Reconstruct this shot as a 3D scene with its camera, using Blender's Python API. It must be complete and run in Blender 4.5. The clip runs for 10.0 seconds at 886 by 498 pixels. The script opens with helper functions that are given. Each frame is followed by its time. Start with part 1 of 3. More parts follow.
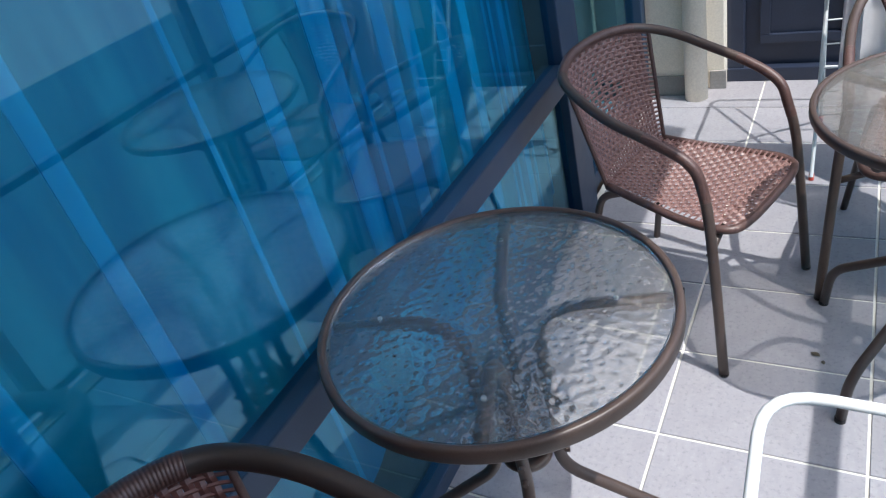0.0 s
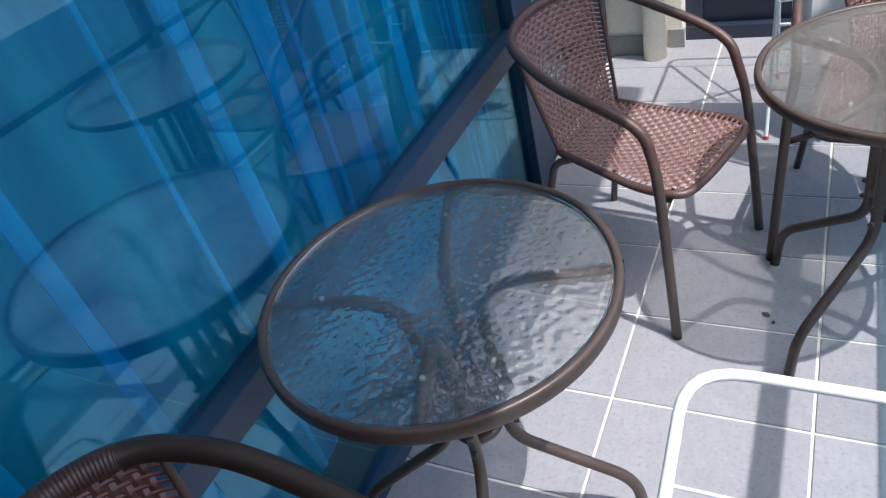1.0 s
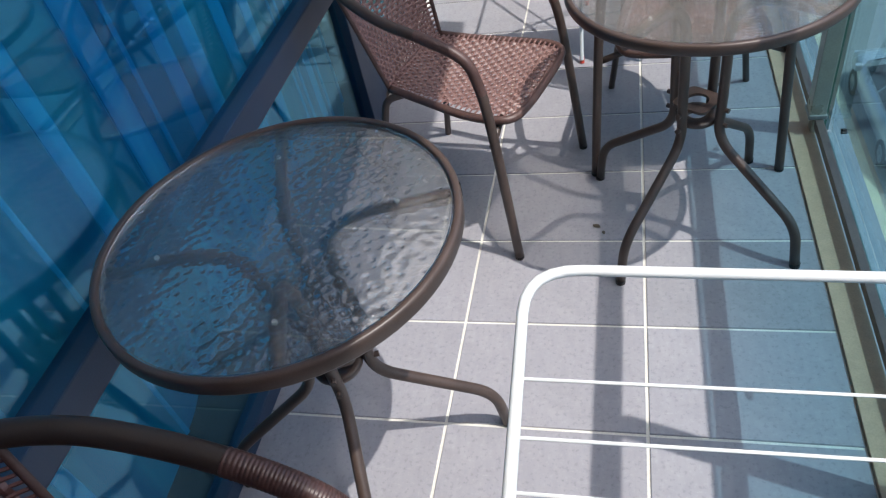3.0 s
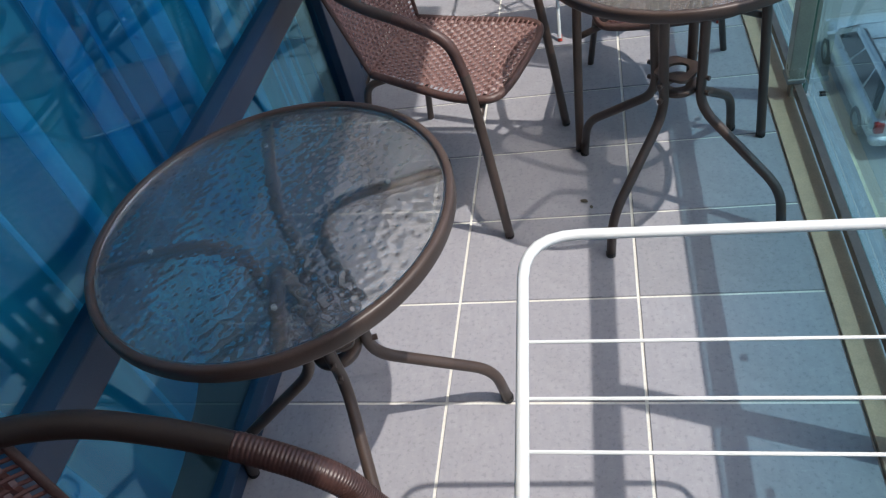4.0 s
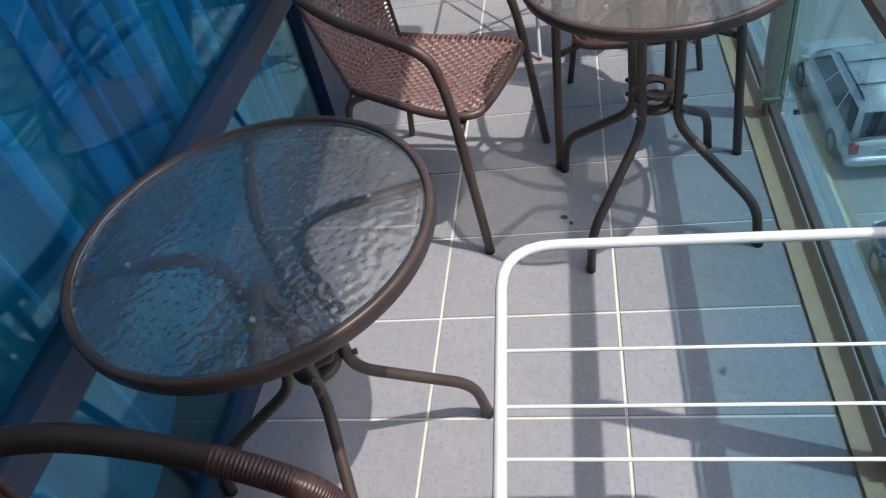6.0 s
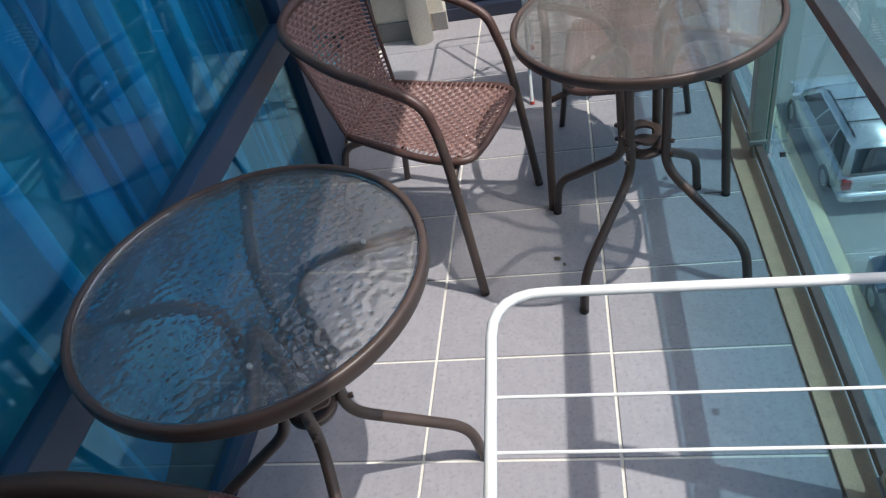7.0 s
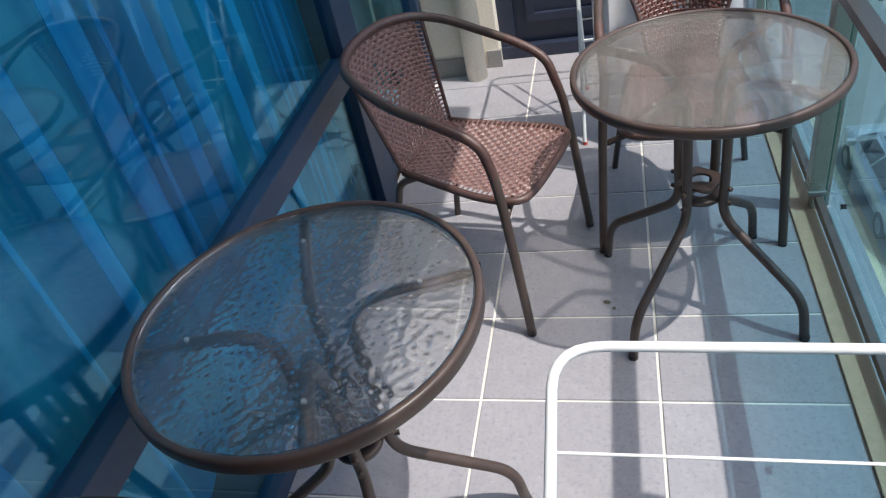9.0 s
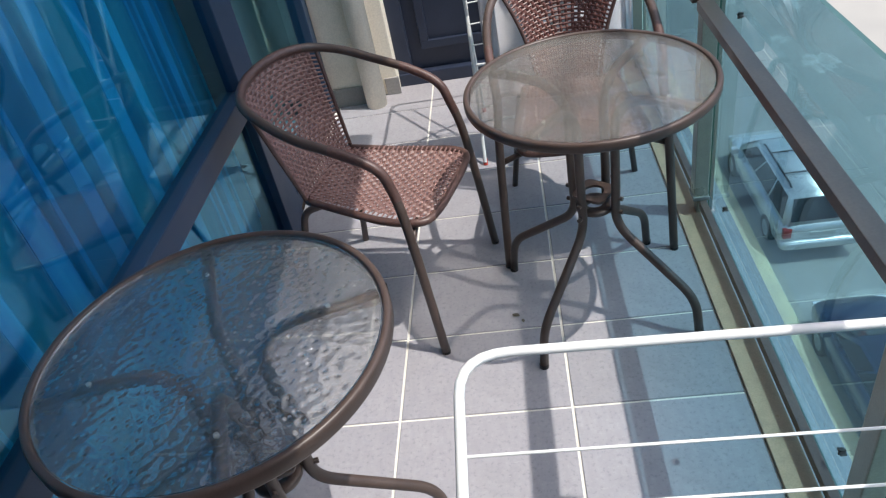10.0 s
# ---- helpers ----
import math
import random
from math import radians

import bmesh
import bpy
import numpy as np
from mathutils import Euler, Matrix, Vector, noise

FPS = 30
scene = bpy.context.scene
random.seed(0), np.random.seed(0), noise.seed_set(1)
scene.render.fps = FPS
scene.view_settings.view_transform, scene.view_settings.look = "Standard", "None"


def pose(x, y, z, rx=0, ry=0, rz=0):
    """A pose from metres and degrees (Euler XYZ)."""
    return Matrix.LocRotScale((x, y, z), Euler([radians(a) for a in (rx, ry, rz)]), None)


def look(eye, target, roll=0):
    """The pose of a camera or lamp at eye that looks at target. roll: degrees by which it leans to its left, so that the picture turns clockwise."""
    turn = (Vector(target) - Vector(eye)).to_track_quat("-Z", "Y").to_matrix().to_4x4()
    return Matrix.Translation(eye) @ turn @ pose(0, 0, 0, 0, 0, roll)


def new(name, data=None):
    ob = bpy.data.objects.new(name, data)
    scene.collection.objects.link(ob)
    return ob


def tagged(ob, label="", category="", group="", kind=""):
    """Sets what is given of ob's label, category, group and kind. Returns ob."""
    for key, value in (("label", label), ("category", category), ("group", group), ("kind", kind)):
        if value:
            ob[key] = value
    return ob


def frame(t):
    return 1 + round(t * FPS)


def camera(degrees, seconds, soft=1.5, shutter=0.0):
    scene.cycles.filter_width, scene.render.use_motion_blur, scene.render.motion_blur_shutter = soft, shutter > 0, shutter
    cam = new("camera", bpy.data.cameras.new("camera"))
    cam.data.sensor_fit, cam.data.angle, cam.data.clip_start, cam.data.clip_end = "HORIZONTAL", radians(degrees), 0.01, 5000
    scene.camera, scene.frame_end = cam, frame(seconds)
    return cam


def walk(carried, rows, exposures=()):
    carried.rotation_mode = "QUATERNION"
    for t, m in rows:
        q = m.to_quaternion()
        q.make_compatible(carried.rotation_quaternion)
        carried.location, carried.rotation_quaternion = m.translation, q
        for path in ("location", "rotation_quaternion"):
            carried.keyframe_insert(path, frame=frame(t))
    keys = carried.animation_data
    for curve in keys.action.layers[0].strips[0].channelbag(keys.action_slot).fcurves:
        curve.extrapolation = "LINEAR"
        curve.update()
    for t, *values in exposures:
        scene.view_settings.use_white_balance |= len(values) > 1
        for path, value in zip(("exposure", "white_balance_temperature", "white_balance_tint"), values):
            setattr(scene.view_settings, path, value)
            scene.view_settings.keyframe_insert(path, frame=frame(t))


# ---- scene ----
cam = camera(62.8, 10.0, soft=1.2)
PATH = [
    (0, (0.355, -1.5, 1.461), (-0.602, -0.124, 0.37), -15.1),
    (0.5, (0.392, -1.468, 1.459), (-0.579, -0.094, 0.379), -16.9),
    (1, (0.397, -1.449, 1.459), (-0.491, -0.109, 0.269), -16.0),
    (1.5, (0.402, -1.449, 1.459), (-0.426, -0.078, 0.262), -15.0),
    (2, (0.401, -1.456, 1.448), (-0.395, -0.101, 0.211), -15.3),
    (2.5, (0.408, -1.452, 1.451), (-0.172, -0.043, 0.155), -13.9),
    (2.7, (0.412, -1.456, 1.441), (-0.023, -0.275, 0.299), -13.1),
    (3.8, (0.384, -1.482, 1.433), (-0.005, -0.327, 0.248), -15.4),
    (4, (0.394, -1.485, 1.429), (-0.061, -0.13, 0.029), -16.2),
    (4.5, (0.397, -1.493, 1.427), (-0.054, -0.141, 0.024), -16.6),
    (5, (0.405, -1.494, 1.429), (-0.049, -0.125, 0.043), -16.3),
    (5.5, (0.408, -1.495, 1.429), (-0.013, -0.106, 0.053), -15.0),
    (5.7, (0.398, -1.494, 1.423), (0.042, -0.310, 0.256), -14.7),
    (6.8, (0.403, -1.495, 1.439), (0.101, -0.283, 0.286), -14.1),
    (7, (0.411, -1.504, 1.45), (0.02, -0.034, 0.152), -14.1),
    (7.5, (0.377, -1.505, 1.464), (-0.128, -0.004, 0.242), -14.7),
    (8, (0.382, -1.499, 1.473), (-0.135, -0.005, 0.248), -13.9),
    (8.5, (0.383, -1.495, 1.47), (-0.109, 0.003, 0.24), -13.5),
    (9, (0.386, -1.498, 1.473), (-0.107, 0.011, 0.258), -13.5),
    (9.5, (0.388, -1.503, 1.477), (-0.058, 0.028, 0.269), -13.1),
    (10, (0.406, -1.524, 1.479), (0.15, 0.055, 0.278), -12.1),
]
EXPOSURES = [(0.0, 1.26, 6150, 9), (1.5, 1.24, 6150, 9), (2.5, 1.1, 6300, 10), (4.5, 0.79, 6500, 10), (7.0, 0.84, 6500, 10), (8.0, 0.99, 6500, 10), (10.0, 1.07, 6550, 10)]
walk(cam, [(t, look(eye, target, roll)) for t, eye, target, roll in PATH], EXPOSURES)

# ---- daylight ----
SUN_TO = Vector((0.437, -0.12, 1.0)).normalized()
sky_world = bpy.data.worlds.new("sky")
scene.world = sky_world
sky_world.use_nodes = True
wn = sky_world.node_tree.nodes
sky = wn.new("ShaderNodeTexSky")
sky.sky_type = "NISHITA"
sky.sun_disc = False
sky.dust_density = 3.0
sky.sun_elevation = radians(65.6)
sky.sun_rotation = radians(105)
wn["Background"].inputs["Strength"].default_value = 0.15
sky_world.node_tree.links.new(sky.outputs["Color"], wn["Background"].inputs["Color"])
sun = new("sun", bpy.data.lights.new("sun", "SUN"))
sun.data.energy, sun.data.angle, sun.data.color = 1.9, radians(0.53), (1.0, 0.96, 0.9)
sun.rotation_mode = "QUATERNION"
sun.rotation_quaternion = SUN_TO.to_track_quat("Z", "Y")


# ---- material helpers ----
class Mat:
    """A node material with a principled shader, built step by step."""

    def __init__(self, name, color=(0.5, 0.5, 0.5), rough=0.5, metal=0.0):
        self.m = bpy.data.materials.new(name)
        self.m.use_nodes = True
        self.n, self.l = self.m.node_tree.nodes, self.m.node_tree.links
        self.b = self.n["Principled BSDF"]
        self.b.inputs["Base Color"].default_value = (*color, 1)
        self.b.inputs["Roughness"].default_value = rough
        self.b.inputs["Metallic"].default_value = metal
        self.coord = self.n.new("ShaderNodeTexCoord").outputs["Object"]

    def noise(self, scale, detail=4.0, stretch=(1, 1, 1), rough=0.55):
        mp = self.n.new("ShaderNodeMapping")
        mp.inputs["Scale"].default_value = stretch
        self.l.new(self.coord, mp.inputs["Vector"])
        t = self.n.new("ShaderNodeTexNoise")
        t.inputs["Scale"].default_value = scale
        t.inputs["Detail"].default_value = detail
        t.inputs["Roughness"].default_value = rough
        self.l.new(mp.outputs["Vector"], t.inputs["Vector"])
        return t.outputs["Fac"]

    def voronoi(self, scale, stretch=(1, 1, 1), feature="F1"):
        mp = self.n.new("ShaderNodeMapping")
        mp.inputs["Scale"].default_value = stretch
        self.l.new(self.coord, mp.inputs["Vector"])
        t = self.n.new("ShaderNodeTexVoronoi")
        t.feature = feature
        t.inputs["Scale"].default_value = scale
        self.l.new(mp.outputs["Vector"], t.inputs["Vector"])
        return t.outputs["Distance"]

    def ramp(self, fac, stops):
        r = self.n.new("ShaderNodeValToRGB")
        e = r.color_ramp.elements
        while len(e) < len(stops):
            e.new(0.5)
        for el, (p, c) in zip(e, stops):
            el.position, el.color = p, (*c, 1)
        self.l.new(fac, r.inputs["Fac"])
        return r.outputs["Color"]

    def grey(self, fac, a, b, lo=0.0, hi=1.0):
        r = self.n.new("ShaderNodeMapRange")
        for k, v in (("From Min", a), ("From Max", b), ("To Min", lo), ("To Max", hi)):
            r.inputs[k].default_value = v
        self.l.new(fac, r.inputs["Value"])
        return r.outputs["Result"]

    def mix(self, fac, a, b, mode="MIX"):
        x = self.n.new("ShaderNodeMix")
        x.data_type, x.blend_type = "RGBA", mode
        for sock, v in ((x.inputs[0], fac), (x.inputs[6], a), (x.inputs[7], b)):
            if isinstance(v, (int, float)):
                sock.default_value = v
            elif isinstance(v, tuple):
                sock.default_value = (*v, 1)
            else:
                self.l.new(v, sock)
        return x.outputs[2]

    def random(self):
        return self.n.new("ShaderNodeObjectInfo").outputs["Random"]

    def base(self, color):
        self.l.new(color, self.b.inputs["Base Color"])
        return self

    def roughness(self, v):
        self.l.new(v, self.b.inputs["Roughness"])
        return self

    def bump(self, height, strength=0.3, dist=0.002):
        bp = self.n.new("ShaderNodeBump")
        bp.inputs["Strength"].default_value = strength
        bp.inputs["Distance"].default_value = dist
        self.l.new(height, bp.inputs["Height"])
        self.l.new(bp.outputs["Normal"], self.b.inputs["Normal"])
        return self


def mottled(name, a, b, rough, scale, fine=120.0, metal=0.0, bump=0.2, dist=0.001, stretch=(1, 1, 1)):
    """Two tones mixed at two scales, with a fine relief."""
    k = Mat(name, a, rough, metal)
    big, small = k.noise(scale, 5, stretch), k.noise(fine, 3, stretch)
    c = k.mix(k.grey(big, 0.3, 0.7), a, b)
    k.base(k.mix(k.grey(small, 0.35, 0.7, 0.0, 0.35), c, tuple(v * 0.6 for v in a)))
    k.roughness(k.grey(big, 0.3, 0.7, rough * 0.85, min(1.0, rough * 1.2)))
    k.bump(small, bump, dist)
    return k.m


def pane_glass(name, tint, face_on=0.04, rough=0.0, sheen=(1, 1, 1)):
    """Glass face: tinted transparency under a mirror that grows towards grazing angles."""
    m = bpy.data.materials.new(name)
    m.use_nodes = True
    n, l = m.node_tree.nodes, m.node_tree.links
    n.remove(n["Principled BSDF"])
    tr, gl, mx, lw, pw, mr = (n.new(k) for k in ("ShaderNodeBsdfTransparent", "ShaderNodeBsdfGlossy", "ShaderNodeMixShader", "ShaderNodeLayerWeight", "ShaderNodeMath", "ShaderNodeMapRange"))
    tr.inputs["Color"].default_value = (*(v ** 0.5 for v in tint), 1)
    gl.inputs["Roughness"].default_value = rough
    gl.inputs["Color"].default_value = (*sheen, 1)
    lw.inputs["Blend"].default_value = 0.5
    pw.operation = "POWER"
    pw.inputs[1].default_value = 5.0
    mr.inputs["To Min"].default_value = face_on
    l.new(lw.outputs["Facing"], pw.inputs[0])
    l.new(pw.outputs[0], mr.inputs["Value"])
    l.new(mr.outputs["Result"], mx.inputs[0])
    l.new(tr.outputs[0], mx.inputs[1])
    l.new(gl.outputs[0], mx.inputs[2])
    l.new(mx.outputs[0], n["Material Output"].inputs["Surface"])
    return m


# ---- materials ----
def make_tile():
    k = Mat("grey_tile", (0.33, 0.32, 0.34), 0.45)
    streak = k.noise(14, 6, (3.2, 1.1, 1))
    cloud, grain = k.noise(5, 4), k.noise(260, 2)
    c = k.mix(k.grey(streak, 0.3, 0.72), (0.345, 0.333, 0.355), (0.305, 0.295, 0.32))
    c = k.mix(k.grey(cloud, 0.55, 0.75, 0, 0.3), c, (0.42, 0.405, 0.42))
    spots = k.voronoi(38)
    c = k.mix(k.grey(spots, 0.04, 0.09, 0.55, 0.0), c, (0.2, 0.2, 0.21))
    fleck, smear = k.noise(95, 3), k.noise(2.6, 7, (1, 2.2, 1), 0.7)
    c = k.mix(k.grey(fleck, 0.56, 0.66, 0.0, 0.5), c, (0.23, 0.225, 0.24))
    c = k.mix(k.grey(fleck, 0.42, 0.33, 0.0, 0.18), c, (0.47, 0.46, 0.47))
    c = k.mix(k.grey(smear, 0.54, 0.7, 0.0, 0.5), c, (0.24, 0.235, 0.25))
    scuff = k.noise(19, 8, (1, 3.2, 1), 0.75)
    c = k.mix(k.grey(scuff, 0.6, 0.7, 0.0, 0.4), c, (0.5, 0.49, 0.49))
    grit = k.voronoi(21)
    c = k.mix(k.grey(grit, 0.012, 0.03, 0.5, 0.0), c, (0.14, 0.135, 0.13))
    tone = k.mix(k.random(), (0.93, 0.93, 0.93), (1.05, 1.05, 1.06))
    k.base(k.mix(1.0, c, tone, "MULTIPLY"))
    k.roughness(k.grey(cloud, 0.3, 0.7, 0.36, 0.55))
    k.bump(k.mix(0.5, streak, grain), 0.12, 0.001)
    return k.m


TILE = make_tile()
GROUT = mottled("grout", (0.8, 0.78, 0.72), (0.68, 0.65, 0.58), 0.9, 9, 200)
BROWN = mottled("brown_powder_coat", (0.066, 0.044, 0.036), (0.09, 0.061, 0.05), 0.38, 12, 400, 0.0, 0.1, 0.0004)
# BROWN again, darkened to put the near chair's shade into the colour
SHADED_TUBE = mottled("shaded_brown_coat", (0.026, 0.017, 0.013), (0.036, 0.024, 0.019), 0.42, 12, 400, 0.0, 0.1, 0.0004)
WRAP = mottled("wrapped_cane", (0.075, 0.038, 0.032), (0.12, 0.066, 0.056), 0.4, 60, 300, 0, 0.2)
# WRAP again, with the near chair's shade put into the colour
SHADED_WRAP = mottled("shaded_wrapped_cane", (0.05, 0.024, 0.02), (0.085, 0.042, 0.036), 0.36, 60, 300, 0, 0.2)
CANE = mottled("woven_cane", (0.155, 0.08, 0.07), (0.23, 0.128, 0.112), 0.45, 40, 220, 0, 0.25)
DARK_CANE = mottled("dark_woven_cane", (0.1, 0.037, 0.031), (0.16, 0.066, 0.056), 0.42, 40, 220, 0, 0.25)


def make_enamel():
    k = Mat("white_enamel", (0.58, 0.6, 0.59), 0.32)
    wear = k.noise(9, 5)
    k.base(k.mix(k.grey(wear, 0.35, 0.7), (0.76, 0.78, 0.77), (0.68, 0.7, 0.69)))
    k.roughness(k.grey(wear, 0.3, 0.7, 0.28, 0.42))
    return k.m


WHITE = make_enamel()
FRAME = mottled("slate_blue_frame", (0.022, 0.045, 0.086), (0.032, 0.058, 0.105), 0.4, 8, 300, 0, 0.06)
NAVY = mottled("navy_door_paint", (0.022, 0.03, 0.055), (0.03, 0.04, 0.07), 0.38, 7, 150, 0, 0.08)
BEIGE = mottled("beige_render", (0.76, 0.67, 0.54), (0.81, 0.72, 0.6), 0.9, 6, 160, 0, 0.3, 0.002)
CREAM = mottled("cream_paint", (0.9, 0.84, 0.72), (0.86, 0.79, 0.66), 0.6, 8, 120, 0, 0.1)
PLINTH = mottled("grey_plinth", (0.2, 0.19, 0.18), (0.26, 0.25, 0.23), 0.7, 12, 120)
PIER_TILE = mottled("grey_pier_tile", (0.3, 0.29, 0.28), (0.36, 0.35, 0.33), 0.6, 12, 120)
OLIVE = mottled("olive_stone_kerb", (0.62, 0.43, 0.28), (0.52, 0.36, 0.24), 0.32, 30, 260, 0, 0.35)
RAIL = mottled("glossy_brown_metal_paint", (0.13, 0.088, 0.076), (0.17, 0.118, 0.1), 0.38, 10, 200, 0.0, 0.06)
RAIL.node_tree.nodes["Principled BSDF"].inputs["Coat Weight"].default_value = 0.25
RAIL.node_tree.nodes["Principled BSDF"].inputs["Coat Roughness"].default_value = 0.12
# brown metal made paler: the far post's grazing reflection is put into the colour
POST = mottled("reflection_paled_post_metal", (0.42, 0.4, 0.32), (0.36, 0.34, 0.28), 0.3, 14, 260, 0.4, 0.06)
GLASS_EDGE = Mat("green_glass_edge", (0.03, 0.09, 0.075), 0.2).m
BLACK = Mat("black_metal", (0.015, 0.015, 0.016), 0.4).m
RUBBER = Mat("clear_rubber", (0.55, 0.55, 0.53), 0.3).m
RED = Mat("red_plastic", (0.5, 0.06, 0.04), 0.45).m
STEEL = mottled("grey_bracket_metal", (0.3, 0.29, 0.27), (0.38, 0.36, 0.33), 0.45, 20, 200, 0.3)
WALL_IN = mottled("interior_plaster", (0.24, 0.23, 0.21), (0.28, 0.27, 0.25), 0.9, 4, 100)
WHITEWASH = mottled("whitewashed_concrete", (0.8, 0.79, 0.76), (0.74, 0.73, 0.7), 0.9, 3, 90, 0, 0.2)
FLOOR_IN = mottled("interior_floor", (0.1, 0.075, 0.055), (0.14, 0.105, 0.08), 0.5, 4, 60)
LEDGE = mottled("weathered_grey_concrete", (0.3, 0.31, 0.34), (0.37, 0.38, 0.4), 0.9, 8, 120, 0, 0.3)
ASPHALT = mottled("asphalt", (0.29, 0.28, 0.25), (0.35, 0.335, 0.3), 0.9, 0.5, 30, 0, 0.3, 0.01)
KERB = mottled("painted_kerb", (0.74, 0.67, 0.42), (0.55, 0.52, 0.4), 0.85, 1.5, 12, 0, 0.2)
PAVING = mottled("pavement", (0.22, 0.22, 0.215), (0.28, 0.275, 0.265), 0.9, 0.7, 20, 0, 0.2)
RAIL_GLASS = pane_glass("blue_green_tinted_glass", (0.25, 0.48, 0.59), 0.05)
DOOR_GLASS = pane_glass("blue_coated_door_glass", (0.55, 0.84, 0.95), 0.095, 0.0, (0.42, 0.82, 1.0))


def make_curtain(name, sheer):
    m = bpy.data.materials.new(name)
    m.use_nodes = True
    n, l = m.node_tree.nodes, m.node_tree.links
    n.remove(n["Principled BSDF"])
    di, tl, mx, clear, mx2, weave_t, ramp, tc = (n.new(k) for k in ("ShaderNodeBsdfDiffuse", "ShaderNodeBsdfTranslucent", "ShaderNodeMixShader", "ShaderNodeBsdfTransparent", "ShaderNodeMixShader", "ShaderNodeTexNoise", "ShaderNodeValToRGB", "ShaderNodeTexCoord"))
    weave_t.inputs["Scale"].default_value = 5
    stretch = n.new("ShaderNodeMapping")
    stretch.inputs["Scale"].default_value = (1.0, 1.4, 0.16)
    weave_t.inputs["Detail"].default_value = 5
    l.new(tc.outputs["Object"], stretch.inputs["Vector"])
    l.new(stretch.outputs["Vector"], weave_t.inputs["Vector"])
    e = ramp.color_ramp.elements
    e[0].position, e[0].color = 0.4, (0.02, 0.41, 0.74, 1)
    e[1].position, e[1].color = 0.62, (0.09, 0.78, 1.0, 1)
    l.new(weave_t.outputs["Fac"], ramp.inputs["Fac"])
    l.new(ramp.outputs["Color"], di.inputs["Color"])
    l.new(ramp.outputs["Color"], tl.inputs["Color"])
    clear.inputs["Color"].default_value = (0.3, 0.65, 0.85, 1)
    mx.inputs[0].default_value = 0.35
    mx2.inputs[0].default_value = sheer
    l.new(di.outputs[0], mx.inputs[1])
    l.new(tl.outputs[0], mx.inputs[2])
    l.new(mx.outputs[0], mx2.inputs[1])
    l.new(clear.outputs[0], mx2.inputs[2])
    l.new(mx2.outputs[0], n["Material Output"].inputs["Surface"])
    return m


CURTAIN, PLEAT = make_curtain("blue_voile", 0.46), make_curtain("doubled_blue_voile", 0.17)


def make_table_glass(bumpy, relief, film, clear=0.0, blur=0.02, tint=1.0):
    """Glass with a thin film of dust that catches the sun."""
    k = Mat("pebbled_table_glass" if bumpy else "dusty_table_glass", (0.95 * tint, 0.98 * tint, 0.97 * tint), blur)
    k.b.inputs["Transmission Weight"].default_value = 1.0
    k.b.inputs["IOR"].default_value = 1.45
    if bumpy:
        k.bump(k.voronoi(74, feature="SMOOTH_F1"), relief, 0.0042)
    thin, mt = k.n.new("ShaderNodeBsdfTransparent"), k.n.new("ShaderNodeMixShader")
    mt.inputs[0].default_value = clear
    thin.inputs["Color"].default_value = (tint, tint, tint, 1)
    k.l.new(k.b.outputs[0], mt.inputs[1])
    k.l.new(thin.outputs[0], mt.inputs[2])
    dust, mx = k.n.new("ShaderNodeBsdfDiffuse"), k.n.new("ShaderNodeMixShader")
    dust.inputs["Color"].default_value = (0.57, 0.54, 0.49, 1)
    k.l.new(k.grey(k.noise(7, 6), 0.25, 0.75, film * 0.75, film * 1.25), mx.inputs[0])
    k.l.new(mt.outputs[0], mx.inputs[1])
    k.l.new(dust.outputs[0], mx.inputs[2])
    k.l.new(mx.outputs[0], k.n["Material Output"].inputs["Surface"])
    return k.m


PEBBLE, CLEAR = make_table_glass(True, 0.76, 0.0, 0.28), make_table_glass(False, 0.0, 0.03, 0.3)
PEBBLE_SOFT, HAZY = make_table_glass(True, 0.5, 0.0, 0.6, 0.02, 0.93), make_table_glass(False, 0.0, 0.02, 0.66, 0.015, 0.93)



def make_film(name, low, high, clear):
    """Dry dust and wear on glass: mostly see-through, scattering a little of the sun both ways."""
    m = bpy.data.materials.new(name)
    m.use_nodes = True
    n, l = m.node_tree.nodes, m.node_tree.links
    n.remove(n["Principled BSDF"])
    tr, di, tl, both, mx, no, mr, tc = (n.new(k) for k in ("ShaderNodeBsdfTransparent", "ShaderNodeBsdfDiffuse", "ShaderNodeBsdfTranslucent", "ShaderNodeMixShader", "ShaderNodeMixShader", "ShaderNodeTexNoise", "ShaderNodeMapRange", "ShaderNodeTexCoord"))
    tr.inputs["Color"].default_value = (clear, clear * 0.995, clear * 0.98, 1)
    for sh in (di, tl):
        sh.inputs["Color"].default_value = (0.78, 0.75, 0.7, 1)
    both.inputs[0].default_value = 0.5
    no.inputs["Scale"].default_value, no.inputs["Detail"].default_value = 6, 8
    l.new(tc.outputs["Object"], no.inputs["Vector"])
    for k, v in (("From Min", 0.3), ("From Max", 0.7), ("To Min", low), ("To Max", high)):
        mr.inputs[k].default_value = v
    l.new(no.outputs["Fac"], mr.inputs["Value"])
    l.new(di.outputs[0], both.inputs[1])
    l.new(tl.outputs[0], both.inputs[2])
    l.new(mr.outputs["Result"], mx.inputs[0])
    l.new(tr.outputs[0], mx.inputs[1])
    l.new(both.outputs[0], mx.inputs[2])
    l.new(mx.outputs[0], n["Material Output"].inputs["Surface"])
    return m


FILM = make_film("dust_film", 0.05, 0.09, 0.97)

# ---- mesh helpers ----
def mesh_of(name, bm, mats, smooth=False):
    me = bpy.data.meshes.new(name)
    bm.to_mesh(me)
    bm.free()
    for m in mats if isinstance(mats, (list, tuple)) else (mats,):
        me.materials.append(m)
    if smooth:
        for p in me.polygons:
            p.use_smooth = True
    return me


